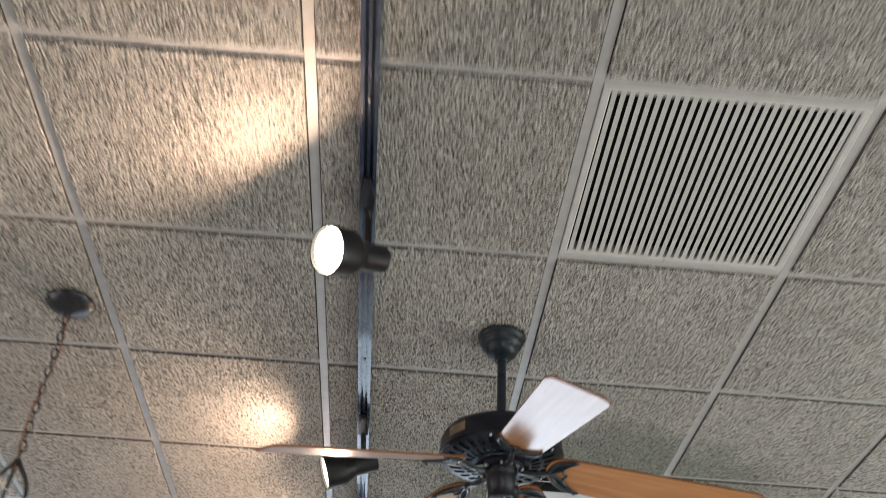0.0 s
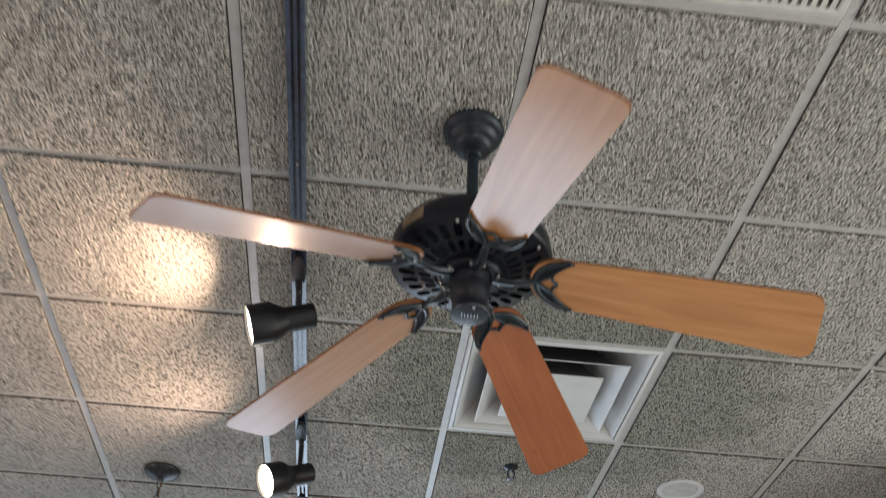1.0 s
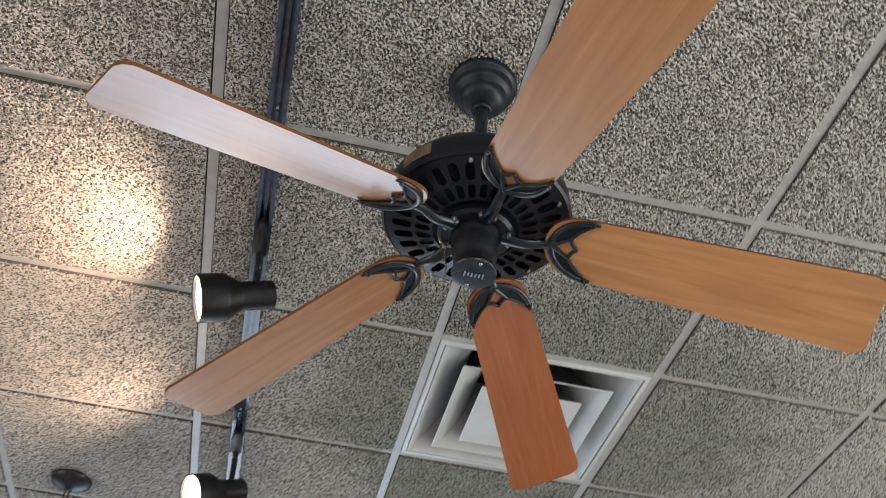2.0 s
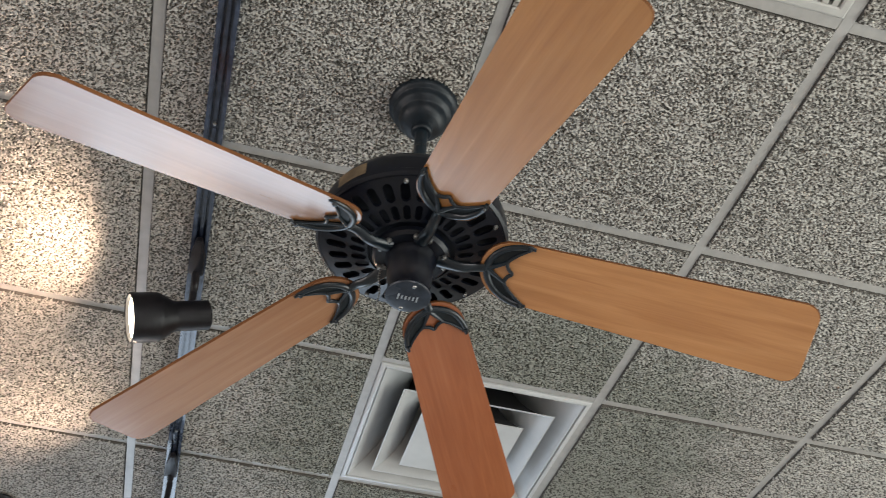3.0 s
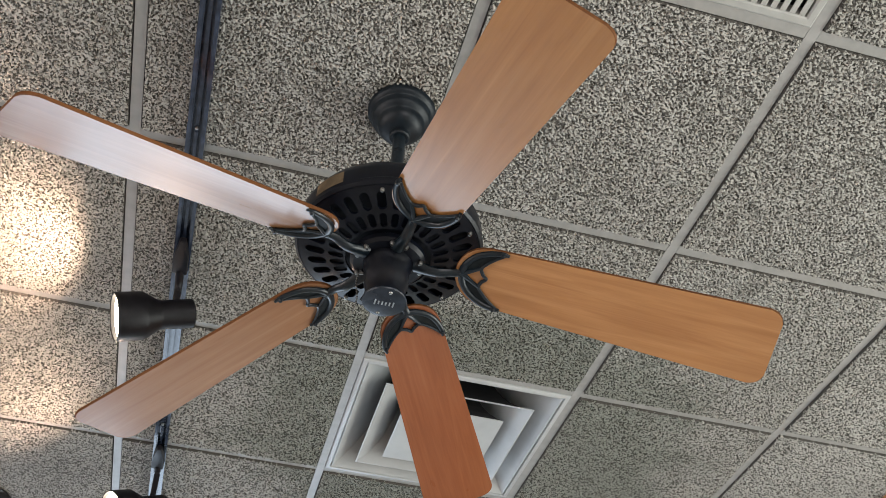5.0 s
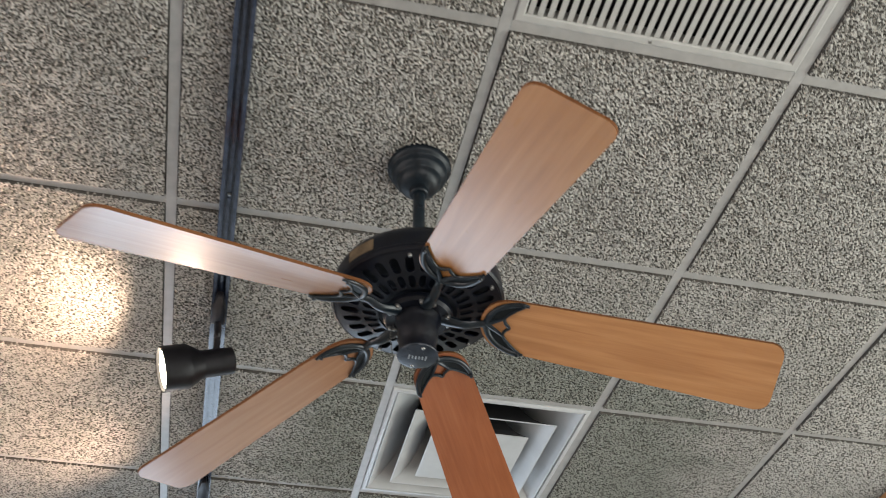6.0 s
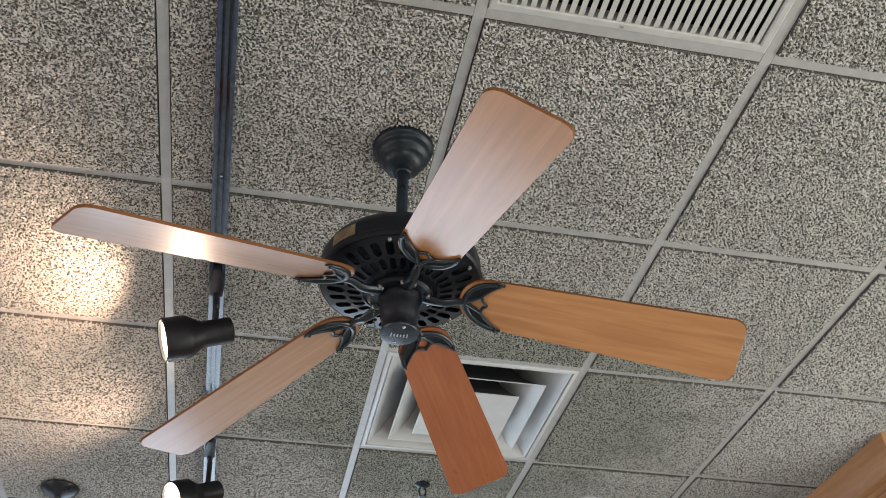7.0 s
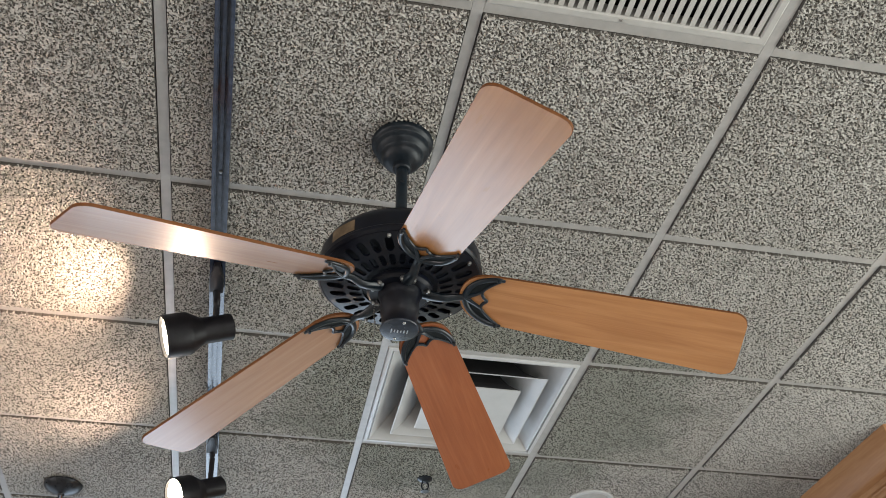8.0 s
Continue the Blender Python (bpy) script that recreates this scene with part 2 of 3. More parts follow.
# ---- the room ----
def room():
    floor = part("floor", boxes(((ROOM_W - 0.3, ROOM_S - 0.3, -0.1), (ROOM_E + 0.3, ROOM_N + 0.3, 0))), FLOOR)
    tagged(floor, "plain pale grey wooden floor under the whole room", "floor", kind="structure")
    top = CEIL + 0.5
    def pierced(name, label, at, along, gaps, z0, z1, side):
        """A wall across the room at x or y = at, pierced by window openings."""
        lo, hi = (ROOM_W, ROOM_E) if along == "x" else (ROOM_S, ROOM_N)
        t0, t1 = sorted((at, at + 0.2 * side))
        edges = [lo] + [e for g in gaps for e in g] + [hi]
        spans = [(lo, hi, 0, z0), (lo, hi, z1, top)] + [(p, q, z0, z1) for p, q in zip(edges[::2], edges[1::2])]
        bm = bmesh.new()
        for p, q, za, zb in spans:
            box(bm, (p, t0, za) if along == "x" else (t0, p, za), (q, t1, zb) if along == "x" else (t1, q, zb))
        tagged(part(name, bm, WALL), label, "wall", kind="structure")

    pierced("wall_north", "plain beige wall with three large window openings", ROOM_N, "x", [(-3.75, -1.45), (-1.05, 1.25), (1.4, 2.5)], 0.05, 2.4, 1)
    pierced("wall_west", "plain beige wall with two window openings, each for an unseen light", ROOM_W, "y", [(-4.2, -1.8), (-0.7, 1.7)], 0.5, 2.5, -1)
    # east and south openings are added only to let those lights in
    pierced("wall_east", "plain beige wall with two window openings, each for an unseen light", ROOM_E, "y", [(-3.8, -1.4), (-0.8, 1.6)], 0.3, 2.5, 1)
    pierced("wall_south", "plain beige wall with one wide opening for an added unseen light", ROOM_S, "x", [(-0.1, 2.9)], 0.3, 2.5, -1)
    tagged(part("roof_slab", boxes(((ROOM_W, ROOM_S, top), (ROOM_E, ROOM_N, top + 0.1))), VOID), "dark slab over the ceiling void", "slab", kind="structure")


room()

GRILLE_CELL, DIFFUSER_CELL = (1, 0), (1, 3)


def lumps(n, rng):
    """Heights in metres of a lumpy sprayed surface, n by n over one cell: broad nodules, narrow winding crevices."""
    f = np.fft.fftfreq(n, CELL / n)
    k = np.hypot(*np.meshgrid(f, f, indexing="ij"))
    spec = np.fft.fft2(rng.standard_normal((n, n)))
    mid = np.real(np.fft.ifft2(spec * np.exp(-((k - 120) / 50) ** 2)))
    slow = np.real(np.fft.ifft2(np.fft.fft2(rng.standard_normal((n, n))) * np.exp(-(k / 40) ** 2)))
    h = mid / mid.std() + 0.15 * slow / slow.std()
    s = np.clip((h + 1.5) / 0.95, 0, 1)
    return 0.0085 * s * s * (3 - 2 * s) + 0.0008 * np.clip(h, -2, 2)


def ceiling():
    rng = np.random.default_rng(7)
    verts, quads, slots, base = [], [], [], 0
    g = 0.0144      # a dark joint is left between tile and flange
    for i in range(-9, 6):
        for j in range(-9, 9):
            if (i, j) in (GRILLE_CELL, DIFFUSER_CELL):
                continue
            x0, x1, y0, y1 = i * CELL + g, (i + 1) * CELL - g, j * CELL + g, (j + 1) * CELL - g
            if (i, j) == (2, 4):
                x1 -= 0.008     # the tile has slipped aside and leaves a dark slot
            n = 236 if -1 <= i <= 2 and -1 <= j <= 3 else 148 if -2 <= i <= 3 and -1 <= j <= 5 else 6
            z = CEIL + 0.0012 + 0.002 * rng.random()
            low = lumps(n, rng) if n > 6 else np.zeros((n, n))
            u = np.concatenate(([0], np.linspace(0, 1, n), [1]))
            xs, ys = np.meshgrid(x0 + (x1 - x0) * u, y0 + (y1 - y0) * u, indexing="ij")
            zs = np.full((n + 2, n + 2), z + 0.018)
            zs[1:-1, 1:-1] = z - low
            verts.append(np.stack((xs, ys, zs), -1).reshape(-1, 3))
            q = (np.arange(n + 1)[:, None] * (n + 2) + np.arange(n + 1)[None, :]).reshape(-1) + base
            quads.append(np.stack((q, q + 1, q + n + 3, q + n + 2), -1))
            base += (n + 2) ** 2
            rim = np.zeros((n + 1, n + 1), np.int32)
            rim[[0, -1], :] = 1
            rim[:, [0, -1]] = 1
            slots.append(rim.ravel())
    v, q = np.concatenate(verts), np.concatenate(quads)
    me = bpy.data.meshes.new("ceiling")
    me.vertices.add(len(v))
    me.vertices.foreach_set("co", v.ravel())
    me.loops.add(q.size)
    me.loops.foreach_set("vertex_index", q.ravel().astype(np.int32))
    me.polygons.add(len(q))
    me.polygons.foreach_set("loop_start", np.arange(0, q.size, 4, dtype=np.int32))
    me.polygons.foreach_set("loop_total", np.full(len(q), 4, dtype=np.int32))
    me.polygons.foreach_set("use_smooth", np.ones(len(q), dtype=bool))
    me.update(calc_edges=True)
    me.polygons.foreach_set("material_index", np.concatenate(slots))
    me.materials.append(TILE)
    me.materials.append(SHADED_CUT_EDGE)
    ob = new("ceiling", me)
    tagged(ob, "coarse beige-grey textured mineral fibre ceiling tiles", "ceiling", kind="structure")
    # T-bar grid: long main tees, short cross tees hooked in between
    h = 0.012
    grid = tagged(empty("ceiling_grid", pose(0, 0, CEIL)), "off-white painted metal T-bar ceiling grid", "ceiling grid", kind="structure")
    main = part("main_tee", boxes(((-h, ROOM_S, 0), (h, ROOM_N, 0.0032)), bevel=0.0008), GRID, grid)
    cross = part("cross_tee", boxes(((h + 0.0004, -h, 0.0004), (CELL - h - 0.0004, h, 0.0034)), bevel=0.0006), GRID, grid)
    for i in range(-8, 6):
        tee = main if i == -8 else new("main_tee", main.data)
        tee.parent, tee.location = grid, (i * CELL, 0, 0)
    for j in range(-8, 9):
        for i in range(-9, 6):
            tee = cross if (i, j) == (-9, -8) else new("cross_tee", cross.data)
            tee.parent, tee.location = grid, (i * CELL, j * CELL, 0)


ceiling()


# ---- air grille and diffuser ----
def return_grille():
    i, j = GRILLE_CELL
    cx, cy = (i + 0.5) * CELL, (j + 0.5) * CELL
    ob = tagged(empty("air_return_grille", pose(cx, cy, CEIL)), "off-white metal return air grille with narrow parallel louvres", "air grille")
    bm = bmesh.new()
    hollow_square(bm, 0, 0, [(0.2915, 0.012), (0.2915, -0.002), (0.2885, -0.004), (0.2765, -0.004), (0.2735, -0.001), (0.2735, 0.03)])
    part("frame", bm, GRILLE, ob)
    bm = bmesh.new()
    # dark sheet in place of the duct's shade between the louvres
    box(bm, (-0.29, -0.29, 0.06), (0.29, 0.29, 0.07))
    part("duct_backing", bm, VOID, ob, "near-black sheet for the shade in the duct behind the louvres")
    n, span = 28, 0.547
    pitch = span / n
    bm = bmesh.new()
    half = 0.2732
    prof = [(-0.0058, 0.0), (0.0052, 0.0), (0.0052, 0.0015), (-0.0035, 0.0015), (0.0065, 0.022), (0.0048, 0.022), (-0.0058, 0.0022)]
    a = [bm.verts.new((x, -half, z)) for x, z in prof]
    b = [bm.verts.new((x, half, z)) for x, z in prof]
    for k in range(len(prof)):
        l = (k + 1) % len(prof)
        bm.faces.new((a[k], a[l], b[l], b[k]))
    bm.faces.new(a[::-1])
    bm.faces.new(b)
    first = part("slat", bm, GRILLE, ob)
    first.location.x = -span / 2 + 0.5 * pitch
    for k in range(1, n):
        s = new("slat", first.data)
        s.parent = ob
        s.location.x = -span / 2 + (k + 0.5) * pitch
    bm = lathe([(0, -0.0062), (0.003, -0.0058), (0.004, -0.004)], 12)
    screw = part("screw", bm, STEEL, ob)
    screw.location = (-0.02, 0.2825, 0)


def diffuser():
    i, j = DIFFUSER_CELL
    cx, cy = (i + 0.5) * CELL, (j + 0.5) * CELL
    ob = tagged(empty("air_diffuser", pose(cx, cy, CEIL)), "white stepped square ceiling air diffuser, three nested cones", "air diffuser")
    bm = bmesh.new()
    hollow_square(bm, 0, 0, [(0.2915, 0.012), (0.2915, -0.003), (0.288, -0.0055), (0.2795, -0.0055), (0.2785, 0.003), (0.2760, 0.003), (0.2750, -0.003), (0.2735, -0.0035), (0.266, 0.003), (0.256, 0.014), (0.242, 0.028), (0.227, 0.044), (0.213, 0.061), (0.199, 0.078), (0.185, 0.096), (0.172, 0.118), (0.160, 0.150), (0.156, 0.205)])
    part("outer_cone", bm, WHITE, ob, smooth=True)
    bm = bmesh.new()
    hollow_square(bm, 0, 0, [(0.117, 0.130), (0.128, 0.095), (0.142, 0.064), (0.158, 0.038), (0.176, 0.017), (0.194, 0.001), (0.2105, -0.010), (0.2125, -0.0125), (0.2095, -0.0130), (0.191, -0.002), (0.173, 0.0135), (0.155, 0.0345), (0.139, 0.061), (0.125, 0.093), (0.114, 0.130)])
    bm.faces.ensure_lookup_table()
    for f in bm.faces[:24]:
        f.material_index = 1        # shade on the duct side, coloured near-black
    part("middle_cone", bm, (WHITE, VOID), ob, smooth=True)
    bm = bmesh.new()
    loops = hollow_square(bm, 0, 0, [(0.085, 0.080), (0.098, 0.045), (0.112, 0.018), (0.128, -0.003), (0.1425, -0.018), (0.1435, -0.0215), (0.140, -0.0225)])
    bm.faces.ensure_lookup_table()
    # the plate's duct side gets the same painted shade
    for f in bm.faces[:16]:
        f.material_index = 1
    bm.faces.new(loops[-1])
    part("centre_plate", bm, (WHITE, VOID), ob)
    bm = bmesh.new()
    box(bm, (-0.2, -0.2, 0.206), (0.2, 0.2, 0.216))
    part("duct_backing", bm, VOID, ob, "near-black sheet for the shade in the duct above the cones")


return_grille()
diffuser()


# ---- ceiling fan ----
FAN = (0.524, 1.003)


def ceiling_fan():
    ob = tagged(empty("ceiling_fan", pose(*FAN, CEIL)), "black five-blade ceiling fan with orange-brown wooden blades, at rest", "ceiling fan")
    part("canopy", lathe([(0, 0), (0.068, 0), (0.069, -0.008), (0.0685, -0.014), (0.066, -0.019), (0.0615, -0.0215), (0.0595, -0.024), (0.0590, -0.034), (0.056, -0.041), (0.0490, -0.045), (0.0470, -0.048), (0.0460, -0.055), (0.041, -0.065), (0.032, -0.072), (0.024, -0.075), (0.0205, -0.077), (0.0205, -0.088), (0.018, -0.091), (0, -0.091)], 64), VERDIGRIS, ob, smooth=True)
    part("downrod", lathe([(0, -0.08), (0.0125, -0.08), (0.0125, -0.30), (0, -0.30)], 24), IRON, ob, smooth=True)
    part("coupling", lathe([(0, -0.278), (0.019, -0.278), (0.022, -0.284), (0.022, -0.300), (0.030, -0.308), (0.034, -0.318), (0, -0.318)], 32), IRON, ob, smooth=True)
    motor = part("motor_housing", lathe([(0, -0.314), (0.09, -0.314), (0.120, -0.317), (0.142, -0.323), (0.155, -0.332), (0.1615, -0.345), (0.163, -0.352), (0.163, -0.378), (0.1655, -0.381), (0.1655, -0.388), (0.161, -0.392), (0.158, -0.392), (0.158, -0.375), (0, -0.375)], 72), MOTOR, ob, smooth=True)
    # slotted bottom plate: two rings of round-ended slots between ribs
    bm = bmesh.new()
    cone = lambda r, a: (r * math.cos(a), r * math.sin(a), -0.393 - 0.018 * (0.158 - r) / 0.08)
    for r_in, r_out, slot_in, slot_out, half, count in ((0.1085, 0.158, 0.112, 0.1465, 0.0084, 30), (0.075, 0.1085, 0.0785, 0.1055, 0.0064, 30)):
        for k in range(count):
            mid_a, half_a = 2 * math.pi * k / count, math.pi / count
            mid_r = (slot_in + slot_out) / 2
            ring, cell = [], []
            for q in range(20):
                turn = 2 * math.pi * (q + 0.5) / 20
                c, d = math.cos(turn), math.sin(turn)
                shift = (slot_out - slot_in) / 2 - half
                r, side = mid_r + math.copysign(shift, c) + half * c, half * d * (0.72 + 0.28 * (mid_r + shift * c) / slot_out)
                ring.append(bm.verts.new(cone(r, mid_a + side / r)))
                big = max(abs(c), abs(d))
                cr = c / big
                cell.append(bm.verts.new(cone(mid_r + cr * ((r_out - mid_r) if cr > 0 else (mid_r - r_in)), mid_a + half_a * d / big)))
            for q in range(20):
                l = (q + 1) % 20
                bm.faces.new((ring[q], ring[l], cell[l], cell[q]))
    bmesh.ops.remove_doubles(bm, verts=bm.verts[:], dist=0.0002)
    made = bmesh.ops.extrude_face_region(bm, geom=bm.faces[:])
    for v in made["geom"]:
        if isinstance(v, bmesh.types.BMVert):
            v.co.z += 0.005
    bmesh.ops.recalc_face_normals(bm, faces=bm.faces[:])
    part("vent_plate", bm, MOTOR, motor, "black slotted motor vent plate")
    for k in range(5):
        a = radians(-107 + 72 * k)
        bm = lathe([(0, -0.4005), (0.003, -0.3995), (0.0042, -0.397), (0.0042, -0.390), (0, -0.390)], 12, m=Matrix.Translation((0.150 * math.cos(a), 0.150 * math.sin(a), 0)))
        part("screw", bm, STEEL, motor, smooth=True)
    bm = bmesh.new()
    for k in range(8):
        a0, a1 = radians(-152 + 2.6 * k), radians(-152 + 2.6 * (k + 1))
        v = [bm.verts.new((0.1640 * math.cos(a), 0.1640 * math.sin(a), z)) for a, z in ((a0, -0.376), (a1, -0.376), (a1, -0.350), (a0, -0.350))]
        bm.faces.new(v)
    part("rating_label", bm, BRASS, motor, "small tan rating label")
    # flywheel and switch housing
    part("flywheel", lathe([(0, -0.408), (0.062, -0.408), (0.066, -0.412), (0.066, -0.421), (0.060, -0.426), (0, -0.426)], 48), MOTOR, ob, smooth=True)
    sw = part("switch_housing", lathe([(0, -0.42), (0.043, -0.42), (0.0435, -0.430), (0.0405, -0.437), (0.0382, -0.446), (0.0378, -0.474), (0.0350, -0.478), (0.0345, -0.502), (0.0345, -0.507), (0, -0.507)], 48), MOTOR, ob, smooth=True)
    part("badge", lathe([(0, -0.5125), (0.030, -0.5122), (0.0370, -0.5108), (0.0382, -0.5085), (0.0375, -0.5065), (0, -0.5065)], 48), BADGE, sw, "round grey enamel badge", smooth=True)
    for k in range(6):
        h = (0.013, 0.008, 0.0085, 0.008, 0.0085, 0.012)[k]
        x = -0.0155 + 0.0062 * k
        part("badge_mark", boxes(((x - 0.0012, -h / 2, -0.5134), (x + 0.0012, h / 2, -0.5120))), BADGE_MARK, sw)
    for a in (100, 280):
        bm = lathe([(0, -0.5145), (0.0025, -0.514), (0.0036, -0.512)], 12, m=Matrix.Translation((0.0285 * math.cos(radians(a)), 0.0285 * math.sin(radians(a)), 0)))
        part("screw", bm, STEEL, sw, smooth=True)
    # pull chain
    bm = bmesh.new()
    for k in range(16):
        m = Matrix.Translation((-0.047 - 0.002 * math.sin(k * 0.5), 0.012, -0.448 - 0.0058 * k))
        bmesh.ops.create_icosphere(bm, subdivisions=1, radius=0.0021, matrix=m)
    tube(bm, [(-0.039, 0.010, -0.447, 0.003), (-0.046, 0.012, -0.447, 0.0025)], 8, n=2)
    part("pull_chain", bm, STEEL, ob, "thin beaded metal pull chain")
    # blades, each tilted and drooping
    r0, r1 = 0.121, 0.668
    up_side, low_side = 0.0575, 0.074
    out = []
    for k in range(13):
        a = math.pi / 2 + math.pi * k / 12
        out.append((r0 + 0.056 + 0.056 * math.cos(a), up_side * math.sin(a)))
    c = 0.024
    for cx, cy, a0 in ((r1 - c, -low_side + c, -90), (r1 - c, low_side - c, 0)):
        for k in range(7):
            a = radians(a0 + 15 * k)
            out.append((cx + c * math.cos(a), cy + c * math.sin(a)))
    bm = prism(bmesh.new(), out, -0.003, 0.003)
    rim = [e for e in bm.edges if abs(e.verts[0].co.z - e.verts[1].co.z) < 1e-6]
    bmesh.ops.bevel(bm, geom=rim, offset=0.0012, segments=2, affect="EDGES", profile=0.5)
    bm.normal_update()
    for f in bm.faces:
        f.material_index = 0 if abs(f.normal.z) > 0.95 else 1
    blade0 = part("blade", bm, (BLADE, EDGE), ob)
    # blade iron: crescent, scalloped inner leaf, spokes and arm
    bm = bmesh.new()
    z = -0.0065
    cres = [(0.210, 0.0545, z, 0.0028), (0.198, 0.0555, z, 0.0046), (0.178, 0.0515, z, 0.0052), (0.156, 0.0405, z, 0.0056), (0.140, 0.022, z, 0.0060), (0.134, 0, z, 0.0068), (0.140, -0.022, z, 0.0060), (0.156, -0.0405, z, 0.0056), (0.178, -0.0515, z, 0.0052), (0.198, -0.0555, z, 0.0046), (0.210, -0.0545, z, 0.0028)]
    tube(bm, cres, 10, 0.8, 6)
    leaf = [(0.203, 0.053, z, 0.0026), (0.188, 0.042, z, 0.0028), (0.174, 0.029, z, 0.0030), (0.167, 0.018, z, 0.0032), (0.171, 0.007, z, 0.0034), (0.178, 0, z, 0.0030), (0.171, -0.007, z, 0.0034), (0.167, -0.018, z, 0.0032), (0.174, -0.029, z, 0.0030), (0.188, -0.042, z, 0.0028), (0.203, -0.053, z, 0.0026)]
    tube(bm, leaf, 8, 0.9, 5)
    for s in (-1, 1):
        tube(bm, [(0.134, 0, z, 0.006), (0.150, 0.009 * s, z, 0.0040), (0.167, 0.019 * s, z, 0.0030)], 8, 0.9, 5)
        # sunk web between the crescent and the scalloped edge
        rim = [(0.136, 0.003), (0.141, 0.021), (0.157, 0.039), (0.178, 0.051), (0.199, 0.0545), (0.201, 0.052), (0.188, 0.042), (0.174, 0.029), (0.167, 0.019), (0.150, 0.009)]
        made = len(bm.faces)
        prism(bm, [(x, y * s) for x, y in (rim if s > 0 else rim[::-1])], z + 0.0006, z + 0.0036)
        bm.faces.ensure_lookup_table()
        for f in bm.faces[made:]:
            f.material_index = 1
    for sx, sy in ((0.199, 0.0545), (0.199, -0.0545), (0.131, 0.0)):
        lathe([(0, z - 0.0075), (0.003, z - 0.0068), (0.0042, z - 0.0045), (0.0042, z)], 10, bm, Matrix.Translation((sx, sy, 0)))
    iron0 = part("blade_iron", bm, (IRON, WEB), ob, "ornate black scrolled blade iron", smooth=True)
    zroot = -0.3975
    # heading, droop and pitch of each blade in degrees
    for k, (head, droop, pitch) in enumerate(((-11.6, 14.0, 17.5), (-9.3, 10.8, 17.5), (-10.4, 13.8, 13.5), (-10.4, 12.8, 16.5), (-10.3, 12.4, 15.5))):
        a = head + 72 * k
        m = pose(0, 0, zroot, 0, 0, a) @ pose(0, 0, 0, 0, droop, 0) @ pose(0, 0, 0, -pitch, 0, 0)
        if k == 0:
            blade, iron = blade0, iron0
        else:
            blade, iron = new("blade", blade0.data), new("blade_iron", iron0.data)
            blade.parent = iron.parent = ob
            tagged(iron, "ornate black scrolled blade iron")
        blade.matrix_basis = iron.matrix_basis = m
        blade.color = ((1.24, 1.44, 1.70, 1), (0.75, 0.61, 0.80, 1), (0.82, 0.98, 1.56, 1), (0.86, 1.02, 1.48, 1), (1.20, 1.38, 1.46, 1))[k]     # light and reflections that each blade catches, put into its colour
        end = m @ Vector((0.133, 0, z))
        ca, sa = math.cos(radians(a)), math.sin(radians(a))
        bm = bmesh.new()
        tube(bm, [(0.048 * ca, 0.048 * sa, -0.424, 0.014), (0.066 * ca, 0.066 * sa, -0.431, 0.0118), (0.088 * ca, 0.088 * sa, -0.4365, 0.0098), (0.110 * ca, 0.110 * sa, end.z + 0.001, 0.0085), (end.x, end.y, end.z, 0.0080)], 10, 0.75, 6)
        arm = part("blade_arm", bm, IRON, ob, smooth=True)
        for s in (-1, 1):
            c = Vector((0.056 * ca - 0.012 * s * sa, 0.056 * sa + 0.012 * s * ca, 0))
            bm = lathe([(0, -0.4335), (0.0035, -0.4325), (0.005, -0.429), (0.005, -0.424)], 10, m=Matrix.Translation(c))
            part("screw", bm, STEEL, arm, smooth=True)


ceiling_fan()


# ---- track and its lamps ----
TRACK_X = 0.128


def light_track():
    ob = tagged(empty("light_track", pose(TRACK_X, 0, CEIL)), "glossy black lighting track fixed under the ceiling grid", "lighting track")
    y0, y1 = -2.4, 3.02
    w, d = 0.0195, 0.030
    prof = [(-w, 0), (w, 0), (w, -d), (0.0125, -d), (0.0125, -d + 0.004), (0.010, -d + 0.004), (0.010, -0.010), (0.0035, -0.010), (0.0035, -d + 0.007), (-0.0035, -d + 0.007), (-0.0035, -0.010), (-0.010, -0.010), (-0.010, -d + 0.004), (-0.0125, -d + 0.004), (-0.0125, -d), (-w, -d)]
    bm = bmesh.new()
    a = [bm.verts.new((x, y0, z)) for x, z in prof]
    b = [bm.verts.new((x, y1, z)) for x, z in prof]
    for k in range(len(prof)):
        l = (k + 1) % len(prof)
        bm.faces.new((a[k], a[l], b[l], b[k]))
    bm.faces.new(a[::-1])
    bm.faces.new(b)
    part("rail", bm, TRACK, ob)
    for y in (1.150, 0.09, 2.3):
        bm = lathe([(0, -0.0272), (0.0035, -0.0268), (0.0045, -0.0245), (0.0045, -0.02)], 12)
        s = part("screw", bm, STEEL, ob, smooth=True)
        s.location.y = y
        s = part("knockout_plate", boxes(((-0.0034, 0.012, -0.0245), (0.0034, 0.055, -0.0225))), TRACK, ob)
        s.location.y = y
    part("end_cap", boxes(((-0.021, y1, -0.032), (0.021, y1 + 0.012, -0.001)), bevel=0.002), HEAD, ob)


